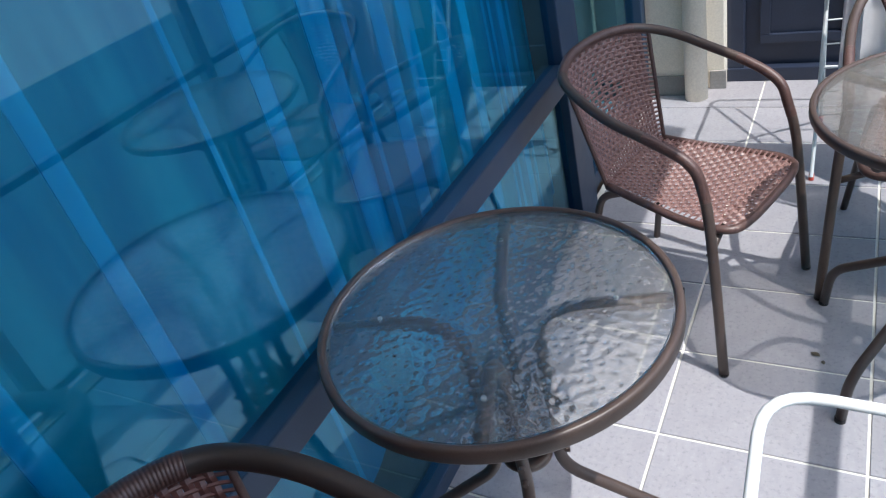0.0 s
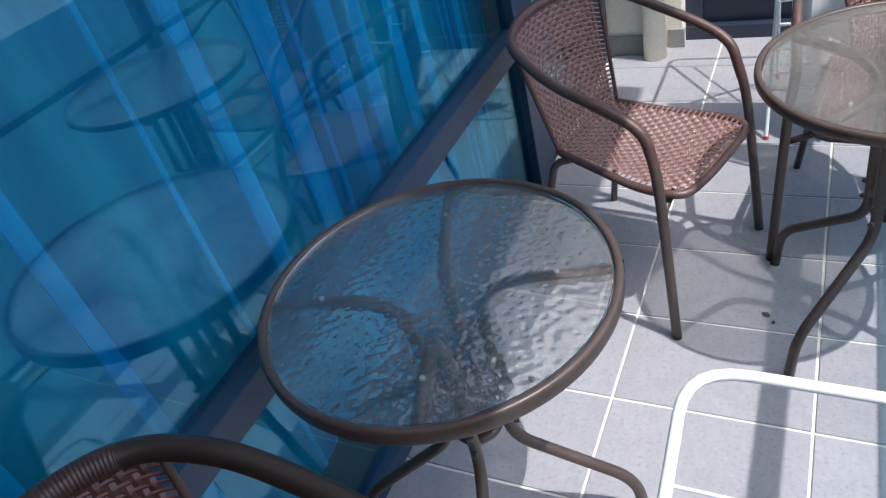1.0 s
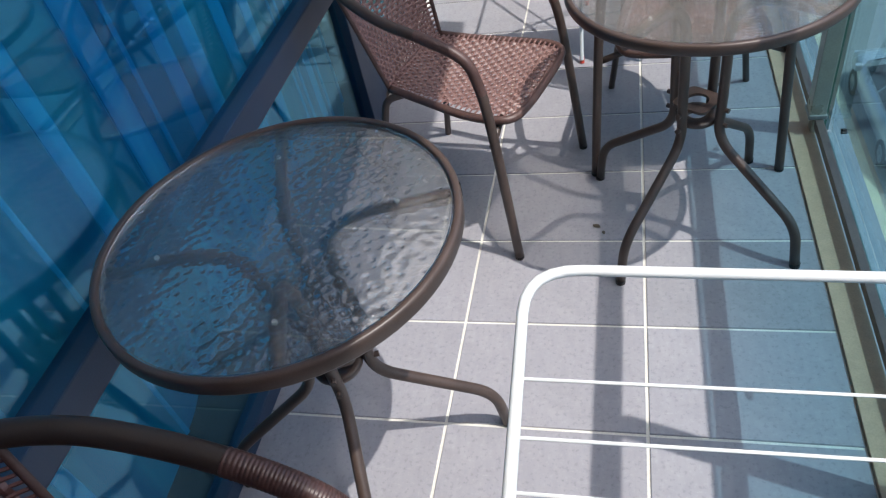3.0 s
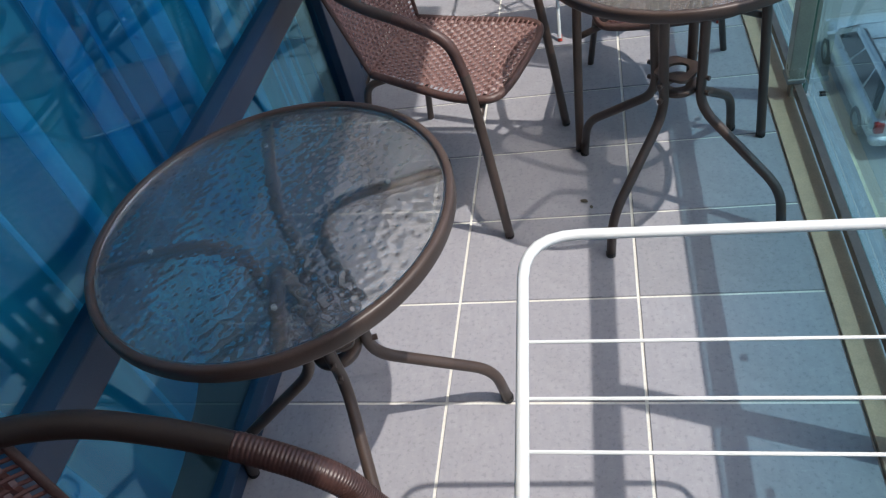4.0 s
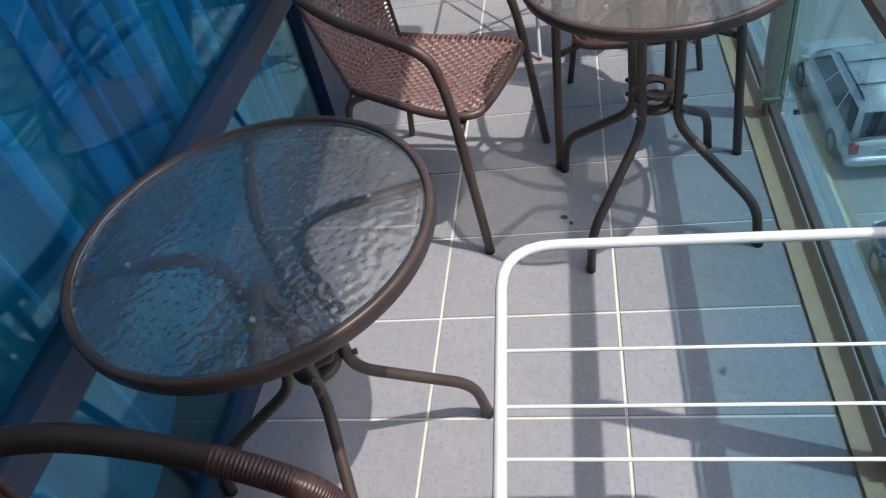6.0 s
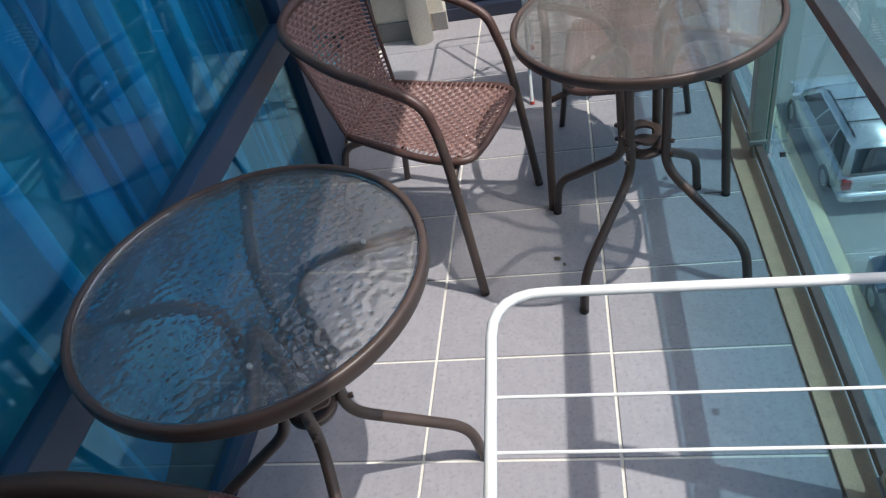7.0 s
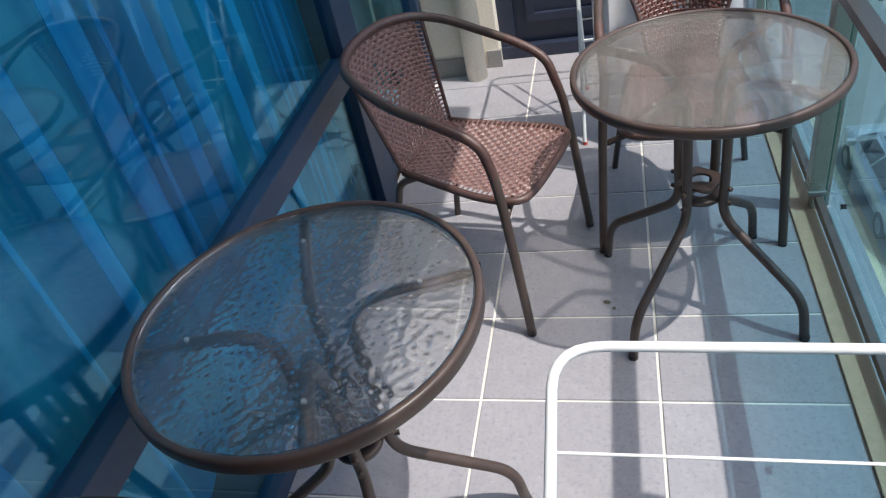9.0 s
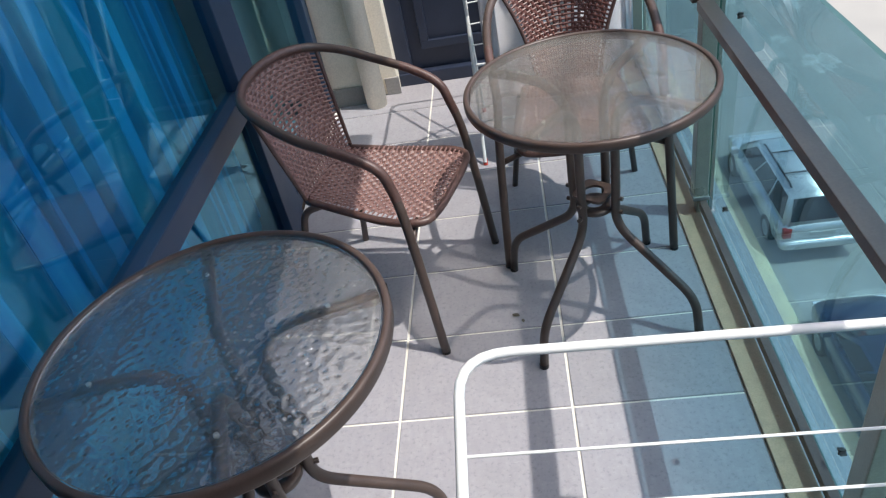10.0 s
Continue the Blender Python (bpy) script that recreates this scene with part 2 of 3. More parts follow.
def part(name, bm, material, parent=None, label="", smooth=False):
    ob = new(name, mesh_of(name, bm, material, smooth))
    if parent is not None:
        ob.parent = parent
    if label:
        ob["label"] = label
    return ob


def thing(name, m, label, category, group="", kind=""):
    ob = new(name)
    ob.empty_display_size = 0.1
    ob.matrix_world = m
    return tagged(ob, label, category, group, kind)


def add_box(bm, x0, x1, y0, y1, z0, z1, bevel=0.0):
    r = bmesh.ops.create_cube(bm, size=1.0, matrix=Matrix.Translation(((x0 + x1) / 2, (y0 + y1) / 2, (z0 + z1) / 2)) @ Matrix.Diagonal((x1 - x0, y1 - y0, z1 - z0, 1)))
    if bevel:
        es = list({e for v in r["verts"] for e in v.link_edges})
        bmesh.ops.bevel(bm, geom=es, offset=bevel, segments=2, affect="EDGES", profile=0.6)
    return bm


def box(x0, x1, y0, y1, z0, z1, bevel=0.0):
    return add_box(bmesh.new(), x0, x1, y0, y1, z0, z1, bevel)


def spline(points, steps=6, closed=False):
    """Catmull-Rom through the points."""
    p = [Vector(q) for q in points]
    n = len(p)
    out = []
    for i in range(n if closed else n - 1):
        a, b, c, d = (p[(i + k) % n] if closed else p[min(max(i + k, 0), n - 1)] for k in (-1, 0, 1, 2))
        for s in range(steps):
            t = s / steps
            out.append(0.5 * (2 * b + (c - a) * t + (2 * a - 5 * b + 4 * c - d) * t * t + (3 * b - a - 3 * c + d) * t ** 3))
    if not closed:
        out.append(p[-1])
    return out


def rounded(points, radius, steps=5):
    """A polyline with its corners rounded."""
    p = [Vector(q) for q in points]
    out = [p[0]]
    for a, b, c in zip(p, p[1:], p[2:]):
        r = min(radius, (a - b).length * 0.49, (c - b).length * 0.49)
        s, e = b + (a - b).normalized() * r, b + (c - b).normalized() * r
        out += [(1 - t) ** 2 * s + 2 * t * (1 - t) * b + t * t * e for t in (i / steps for i in range(steps + 1))]
    return out + [p[-1]]


def add_tube(bm, pts, radius, sides=10, closed=False, caps=True):
    pts = [Vector(q) for q in pts]
    n = len(pts)
    rings, up = [], None
    for i, p in enumerate(pts):
        a, b = (pts[i - 1], pts[(i + 1) % n]) if closed else (pts[max(i - 1, 0)], pts[min(i + 1, n - 1)])
        d = (b - a).normalized()
        if up is None:
            up = d.orthogonal().normalized()
        up = (up - d * up.dot(d)).normalized()
        side = d.cross(up)
        rr = radius(i / max(1, n - 1)) if callable(radius) else radius
        rings.append([bm.verts.new(p + (up * math.cos(w) + side * math.sin(w)) * rr) for w in (2 * math.pi * k / sides for k in range(sides))])
    for i in range(n if closed else n - 1):
        r, s = rings[i], rings[(i + 1) % n]
        for k in range(sides):
            bm.faces.new((r[k], r[(k + 1) % sides], s[(k + 1) % sides], s[k]))
    if caps and not closed:
        bm.faces.new(rings[0][::-1])
        bm.faces.new(rings[-1])
    return bm


def tube(pts, radius, sides=10, closed=False):
    return add_tube(bmesh.new(), pts, radius, sides, closed)


def lathe(profile, segs=48, closed=False):
    """Profile of (radius, z) turned round the z axis."""
    bm = bmesh.new()
    rings = [[bm.verts.new((r * math.cos(2 * math.pi * k / segs), r * math.sin(2 * math.pi * k / segs), z)) for k in range(segs)] for r, z in profile]
    pairs = list(zip(rings, rings[1:])) + ([(rings[-1], rings[0])] if closed else [])
    for a, b in pairs:
        for k in range(segs):
            bm.faces.new((a[k], a[(k + 1) % segs], b[(k + 1) % segs], b[k]))
    bmesh.ops.recalc_face_normals(bm, faces=bm.faces)
    return bm


# ---- setting ----
WALL_X, EDGE_X, END_Y, NEAR_Y = -0.45, 0.876, 1.79, -3.2
TILE_W, TILE_D, JOINT = 0.45, 0.30, 0.0072

floor = tagged(part("floor", box(WALL_X - 0.02, EDGE_X, NEAR_Y, END_Y + 0.2, -0.22, -0.004), GROUT), "grey stoneware balcony floor with pale grout lines", "floor", kind="structure")
tagged(part("slab_ledge", box(EDGE_X, 1.04, NEAR_Y, END_Y + 0.2, -0.22, -0.004, 0.003), LEDGE), "grey concrete ledge of the balcony slab outside the glass", "ledge", kind="structure")
kerb = tagged(part("floor_edge", box(EDGE_X, 0.945, NEAR_Y, END_Y, -0.003, 0.009, 0.002), OLIVE), "olive grey stone edging along the glass balustrade", "edging", kind="structure")


def tile_mesh(w, d):
    bm = box(-w / 2, w / 2, -d / 2, d / 2, -0.008, 0.0, 0.0)
    top = [e for e in bm.edges if all(v.co.z > -0.001 for v in e.verts)]
    bmesh.ops.bevel(bm, geom=top, offset=0.0015, segments=1, affect="EDGES")
    return mesh_of("tile", bm, TILE)


# ---- facade: glazed doors with a blue curtain behind ----
def fbox(name, y0, y1, z0, z1, x0=-0.49, x1=-0.44, mat=FRAME, label="", parent=None):
    return part(name, box(x0, x1, y0, y1, z0, z1, 0.004), mat, parent, label)


win = thing("window_1", Matrix(), "dark slate-blue framed glazed door with a mid rail", "glazed door", kind="structure")
fbox("stile", 0.53, 0.69, 0.0, 2.35, parent=win)
fbox("stile", -2.62, -2.5, 0.0, 2.35, parent=win)
fbox("bottom_rail", -2.5, 0.53, 0.0, 0.05, parent=win)
fbox("mid_rail", -2.5, 0.53, 0.545, 0.62, -0.49, -0.43, parent=win)
fbox("top_rail", -2.5, 0.53, 2.25, 2.35, parent=win)
part("pane", box(-0.472, -0.468, -2.5, 0.53, 0.05, 0.545), DOOR_GLASS, win, "lower glass pane")
part("pane", box(-0.472, -0.468, -2.5, 0.53, 0.62, 2.25), DOOR_GLASS, win, "upper glass pane")
win2 = thing("window_2", Matrix(), "dark slate-blue framed glass door beside the curtained one", "glazed door", kind="structure")
fbox("stile", 1.56, 1.63, 0.0, 2.35, -0.54, -0.47, parent=win2)
fbox("bottom_rail", 0.69, 1.56, 0.0, 0.06, -0.53, -0.48, parent=win2)
fbox("top_rail", 0.69, 1.56, 2.25, 2.35, -0.53, -0.48, parent=win2)
part("pane", box(-0.507, -0.503, 0.69, 1.56, 0.06, 2.25), DOOR_GLASS, win2)
tagged(part("wall_facade", box(-0.6, -0.45, NEAR_Y, END_Y + 0.05, 2.35, 2.6), BEIGE), "beige rendered wall above the glazed doors", "wall", kind="structure")
tagged(part("wall_facade", box(-0.6, -0.45, NEAR_Y, -2.62, 0.0, 2.35), BEIGE), "beige rendered wall beside the glazed doors", "wall", kind="structure")

# the room behind the glass
tagged(part("room_floor", box(-3.5, -0.49, NEAR_Y, END_Y, -0.1, -0.005), FLOOR_IN), "dim brown room floor behind the curtain", "floor", kind="structure")
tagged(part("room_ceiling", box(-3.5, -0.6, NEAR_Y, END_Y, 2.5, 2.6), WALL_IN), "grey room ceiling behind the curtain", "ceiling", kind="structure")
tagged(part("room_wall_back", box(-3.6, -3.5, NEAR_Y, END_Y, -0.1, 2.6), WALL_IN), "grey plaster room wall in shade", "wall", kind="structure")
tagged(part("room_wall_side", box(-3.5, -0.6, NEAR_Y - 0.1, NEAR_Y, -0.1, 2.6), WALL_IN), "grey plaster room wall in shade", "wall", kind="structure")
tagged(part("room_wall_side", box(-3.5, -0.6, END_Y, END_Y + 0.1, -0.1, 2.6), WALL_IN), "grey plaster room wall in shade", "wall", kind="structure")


def curtain_sheet(y0, y1, z0, z1, x, seed):
    """A sheer cloth hung in flat runs with narrow pressed pleats that lie three deep."""
    rnd = random.Random(seed)
    prof = []
    y = y0
    while y < y1:
        run, w = rnd.choice((0.04, 0.07, 0.11) if y > -0.6 else (0.16, 0.22, 0.3)) * rnd.uniform(0.8, 1.2), rnd.choice((0.007, 0.012, 0.045, 0.07)) * rnd.uniform(0.8, 1.2)
        bulge = rnd.uniform(0.004, 0.02)
        for k in range(6):
            t = k / 6
            prof.append((y + run * t, bulge * math.sin(math.pi * t), 0))
        y += run
        dep = rnd.uniform(0.003, 0.006)
        prof += [(y + f * w, dep * d, 1) for f, d in ((0.0, 0.0), (0.5, 0.8), (0.92, 1.0), (1.0, 0.94), (0.9, 0.8), (0.4, 0.45), (0.06, 0.3), (0.02, 0.18), (0.1, 0.0), (0.6, -0.3))]
        y += w
    bm = bmesh.new()
    nv = 22
    rows = []
    for j in range(nv + 1):
        v = j / nv
        row = []
        for yy, d, fold in prof:
            lean = 0.018 * math.sin(2.2 * v + yy * 4.0)
            hem = 0.028 * math.sin(yy * 8.0) + 0.012 * math.sin(yy * 21 + 1) if j == 0 else 0.0
            row.append(bm.verts.new((x + d * (1.3 - 0.4 * v) + 0.012 * math.sin(yy * 6 + v * 1.5), yy + lean, z0 + hem + (z1 - z0) * v)))
        rows.append(row)
    for a, b in zip(rows, rows[1:]):
        for i in range(len(prof) - 1):
            bm.faces.new((a[i], a[i + 1], b[i + 1], b[i])).material_index = prof[i][2]
    return bm


tagged(part("curtain", curtain_sheet(-2.5, 0.6, 0.1, 2.5, -0.58, 4), [CURTAIN, PLEAT], smooth=True), "sheer bright blue curtain hanging in soft folds behind the glass", "curtain")

# ---- the balcony above ----
tagged(part("ceiling", box(-0.6, 0.886, NEAR_Y - 0.4, 1.0, 2.6, 2.8, 0.01), WHITEWASH), "plain pale underside of the balcony above", "ceiling", kind="structure")

# ---- far end of the balcony ----
tagged(part("wall_end", box(-0.6, -0.31, 1.64, END_Y + 0.2, 0.0, 2.6), BEIGE), "beige rendered wall with a grey plinth", "wall", kind="structure")
tagged(part("baseboard", box(-0.535, -0.31, 1.625, 1.64, 0.0, 0.09, 0.002), PLINTH), "dark grey plinth tile at the wall foot", "plinth", kind="structure")
tagged(part("downpipe", lathe([(0.0, 2.6), (0.048, 2.6), (0.048, 0.0), (0.0, 0.0)], 24), CREAM, smooth=True), "cream painted round downpipe standing on the tiles", "downpipe").location = (-0.262, 1.6, 0)
tagged(part("wall_end", box(-0.31, -0.16, 1.7, END_Y + 0.2, 0.0, 2.6, 0.004), CREAM), "cream painted pier beside the navy door", "wall", kind="structure")
tagged(part("baseboard", box(-0.22, -0.152, 1.688, 1.7, 0.0, 0.085, 0.002), PIER_TILE), "grey plinth tile at the foot of the cream pier", "plinth", kind="structure")
navy = thing("door_1", pose(0.2, END_Y, 0), "navy blue panelled door at the balcony end", "door", kind="structure")
part("frame", add_box(box(-0.36, -0.29, -0.02, 0.05, 0, 2.1, 0.004), 0.57, 0.64, -0.02, 0.05, 0, 2.1, 0.004), NAVY, navy)
leaf = part("leaf", box(-0.29, 0.57, 0.02, 0.06, 0.0, 2.1), NAVY, navy)
part("threshold", box(-0.36, 0.64, -0.03, 0.02, 0.0, 0.06, 0.004), NAVY, navy)
for px in (-0.23, 0.17):
    bm = bmesh.new()
    for a, b, c, d in ((px, px + 0.35, 0.16, 0.2), (px, px + 0.35, 0.8, 0.84), (px, px + 0.04, 0.2, 0.8), (px + 0.31, px + 0.35, 0.2, 0.8)):
        add_box(bm, a, b, 0.0, 0.02, c, d, 0.004)
    part("panel_moulding", bm, NAVY, leaf)
tagged(part("wall_end", box(-0.6, 0.945, END_Y + 0.07, END_Y + 0.25, -0.2, 2.6), BEIGE), "beige rendered end wall", "wall", kind="structure")
tagged(part("wall_end", box(0.842, 0.945, END_Y - 0.02, END_Y + 0.07, 0.0, 2.6, 0.004), BEIGE), "beige rendered edge of the end wall beside the navy door", "wall", kind="structure")
# unseen wall added behind the camera to darken the near curtain and chair
tagged(part("light_block_near", box(-0.425, 0.95, -2.0, -1.82, 0.0, 2.6), FRAME), "unseen slate-blue partition added to cut sky light from the near side", "wall", kind="structure")

# ---- glass balustrade ----
POSTS = (-2.85, -1.79, -0.73, 0.465, 1.6)
for y in POSTS:
    p = thing("balustrade_post", pose(0.938, y, 0.0), "square metal balustrade post on the stone edging, its colour paled by a painted-in reflection", "post", "balustrade posts")
    part("shaft", box(-0.018, 0.026, -0.025, 0.025, 0.066, 1.265, 0.003), POST, p)
    part("stub", box(-0.006, 0.018, -0.018, 0.018, 0.004, 0.068, 0.002), POST, p)
    part("foot_clamp", box(-0.021, 0.029, -0.032, 0.032, 0.064, 0.078, 0.002), STEEL, p, "bright bracket at the foot")
for nm, z, lab in (("lower_rail", 0.05, "low bronze metal rail carrying the glass"), ("middle_rail", 0.705, "bronze metal middle rail holding the glass"), ("handrail", 1.285, "bronze metal handrail of the balcony")):
    rail = thing(nm, pose(0.92, 0, z), lab, "rail", "balustrade rails")
    for a, b in zip(POSTS, POSTS[1:] + (END_Y,)):
        if z > 1.0:
            part("rail_section", box(-0.02, 0.03, a, b, -0.02, 0.02, 0.004), RAIL, rail)
        else:
            part("rail_section", box(-0.018 if z > 0.1 else 0.016, 0.024 if z > 0.1 else 0.038, a + 0.026, b - 0.026, -0.013, 0.013, 0.002), RAIL, rail)
for a, b in zip(POSTS, POSTS[1:] + (2.9,)):
    g = thing("glass_panel", pose(0.978, (a + b) / 2, 0.0), "blue-green tinted safety glass panel clamped to the rails", "glass panel", "balustrade panels")
    w = (b - a) / 2 - 0.008
    bm = box(-0.005, 0.005, -w, w, 0.006, 0.915)
    for f in bm.faces:
        f.material_index = 0 if abs(f.normal.x) > 0.5 else 1
    part("pane", bm, [RAIL_GLASS, GLASS_EDGE], g)
    for cy in (-w + 0.15, w - 0.15):
        for cz in (0.115, 0.715):
            bm = box(-0.007, 0.007, -0.0022, 0.0022, cz - 0.008, cz + 0.008, 0.0008)
            add_box(bm, -0.0065, 0.0065, -0.01, 0.01, cz - 0.002, cz + 0.002, 0.0008)
            part("clamp", bm, BLACK, g, "black cross-shaped clamp").location = (0, cy, 0)


# ---- bistro tables ----
def table_leg_path(c, s, H):
    """An arm under the glass that curves down to the stem, then a straight strut out to an upright foot."""
    upper = rounded([(0.287 * c, 0.287 * s, H - 0.024), (0.066 * c, 0.066 * s, H - 0.024), (0.064 * c, 0.064 * s, 0.44)], 0.125, 10)
    lower = rounded([(0.064 * c, 0.064 * s, 0.42), (0.06 * c, 0.06 * s, 0.298), (0.287 * c, 0.287 * s, 0.126), (0.303 * c, 0.303 * s, 0.0)], 0.052, 7)
    return upper + lower


def plate_with_hole(half, hole, z0, z1, segs=32, power=0.35):
    """A rounded square plate with a round hole."""
    bm = bmesh.new()
    rings = []
    for kind, z in ((0, z1), (1, z1), (1, z0), (0, z0)):
        ring = []
        for k in range(segs):
            a = 2 * math.pi * k / segs
            c, s = math.cos(a), math.sin(a)
            if kind == 0:
                ring.append(bm.verts.new((hole * c, hole * s, z)))
            else:
                ring.append(bm.verts.new((half * math.copysign(abs(c) ** power, c), half * math.copysign(abs(s) ** power, s), z)))
        rings.append(ring)
    for r, q in zip(rings, rings[1:] + rings[:1]):
        for k in range(segs):
            bm.faces.new((r[k], r[(k + 1) % segs], q[(k + 1) % segs], q[k]))
    bmesh.ops.recalc_face_normals(bm, faces=bm.faces)
    return bm


def bistro_table(m, label, R, H, glass, film=None, band=0.028):
    t = thing("bistro_table", m, label, "table", "bistro tables")
    part("rim", lathe([(R - 0.006, H - band), (R + 0.003, H - band), (R + 0.0068, H - band + 0.0015), (R + 0.0085, H - band + 0.005), (R + 0.0085, H - 0.004), (R + 0.0072, H + 0.0005), (R + 0.004, H + 0.0025), (R - 0.001, H + 0.0025), (R - 0.0045, H + 0.001), (R - 0.005, H - 0.001), (R - 0.0065, H - 0.007)], 96, True), BROWN, t, smooth=True)
    part("rim_joint", box(R + 0.0075, R + 0.0092, -0.001, 0.001, H - band + 0.002, H + 0.002), BLACK, t, "seam of the rim band")
    bm = lathe([(0.0001, H - 0.007), (R - 0.008, H - 0.007), (R - 0.008, H - 0.001), (0.0001, H - 0.001)], 72, True)
    for f in bm.faces:
        f.material_index = 0 if f.calc_center_median().z < H - 0.005 else 1
    top = part("glass_top", bm, glass, t, "pebbled glass top")
    if film:
        part("dust_film", lathe([(0.0001, H - 0.0006), (R - 0.009, H - 0.0006), (R - 0.009, H - 0.0002), (0.0001, H - 0.0002)], 72, True), film, top, "thin film of dust")
    for k in range(4):
        a = radians(90 * k)
        c, s = math.cos(a), math.sin(a)
        leg = part("leg", tube(table_leg_path(c, s, H), 0.0122, 12), BROWN, t, smooth=True)
        part("rubber_pad", lathe([(0.0, H - 0.0115), (0.0042, H - 0.0115), (0.0042, H - 0.0075), (0.0, H - 0.0075)], 12), RUBBER, leg).location = (0.2 * c, 0.2 * s, 0)
        for z in (0.342, 0.384):
            part("bolt", tube([(0.07 * c, 0.07 * s, z), (0.083 * c, 0.083 * s, z)], 0.006, 8), BROWN, leg)
        part("foot_cap", lathe([(0.0, 0.0), (0.0128, 0.0), (0.0128, 0.012), (0.0, 0.012)], 12), BLACK, leg).location = (0.303 * c, 0.303 * s, 0)
    part("upper_plate", plate_with_hole(0.046, 0.026, 0.381, 0.388), BROWN, t, "square plate with an umbrella hole")
    part("ring_plate", lathe([(0.022, 0.334), (0.047, 0.334), (0.05, 0.337), (0.05, 0.346), (0.047, 0.349), (0.022, 0.349)], 32, True), BROWN, t, "umbrella ring", True)
    return t


# ---- wicker armchairs ----
def weave(surface, stakes, strands, holes=None, amp=0.002, margin=0.05):
    """Crowned cane strands that run along v, over and under stakes that reach from edge to edge across u."""
    bm = bmesh.new()
    half = 0.495 * (1 - 2 * margin) / strands
    for j in range(strands):
        u = margin + (1 - 2 * margin) * (j + 0.5) / strands
        prev = None
        steps = stakes * 4
        for i in range(steps + 1):
            v = i / steps
            n = surface(u, v, True)
            o = n * (amp * math.cos(math.pi * (v * stakes + j)))
            skip = holes is not None and holes(v, j)
            cur = None if skip else tuple(bm.verts.new(w) for w in (surface(u - half, v) + o - n * 0.0012, surface(u, v) + o + n * 0.0014, surface(u + half, v) + o - n * 0.0012))
            if prev and cur:
                for k in range(2):
                    bm.faces.new((prev[k], cur[k], cur[k + 1], prev[k + 1]))
            prev = cur
    for i in range(stakes + 1):
        v = min(max(i / stakes, 0.006), 0.994)
        prev = None
        for k in range(21):
            u = k / 20
            p, n = surface(u, v), surface(u, v, True)
            d = (surface(u, min(v + 0.01, 1)) - surface(u, max(v - 0.01, 0))).normalized() * 0.0032
            cur = (bm.verts.new(p - d), bm.verts.new(p + n * 0.0016), bm.verts.new(p + d))
            if prev:
                for q in range(2):
                    bm.faces.new((prev[q], prev[q + 1], cur[q + 1], cur[q]))
            prev = cur
    return bm


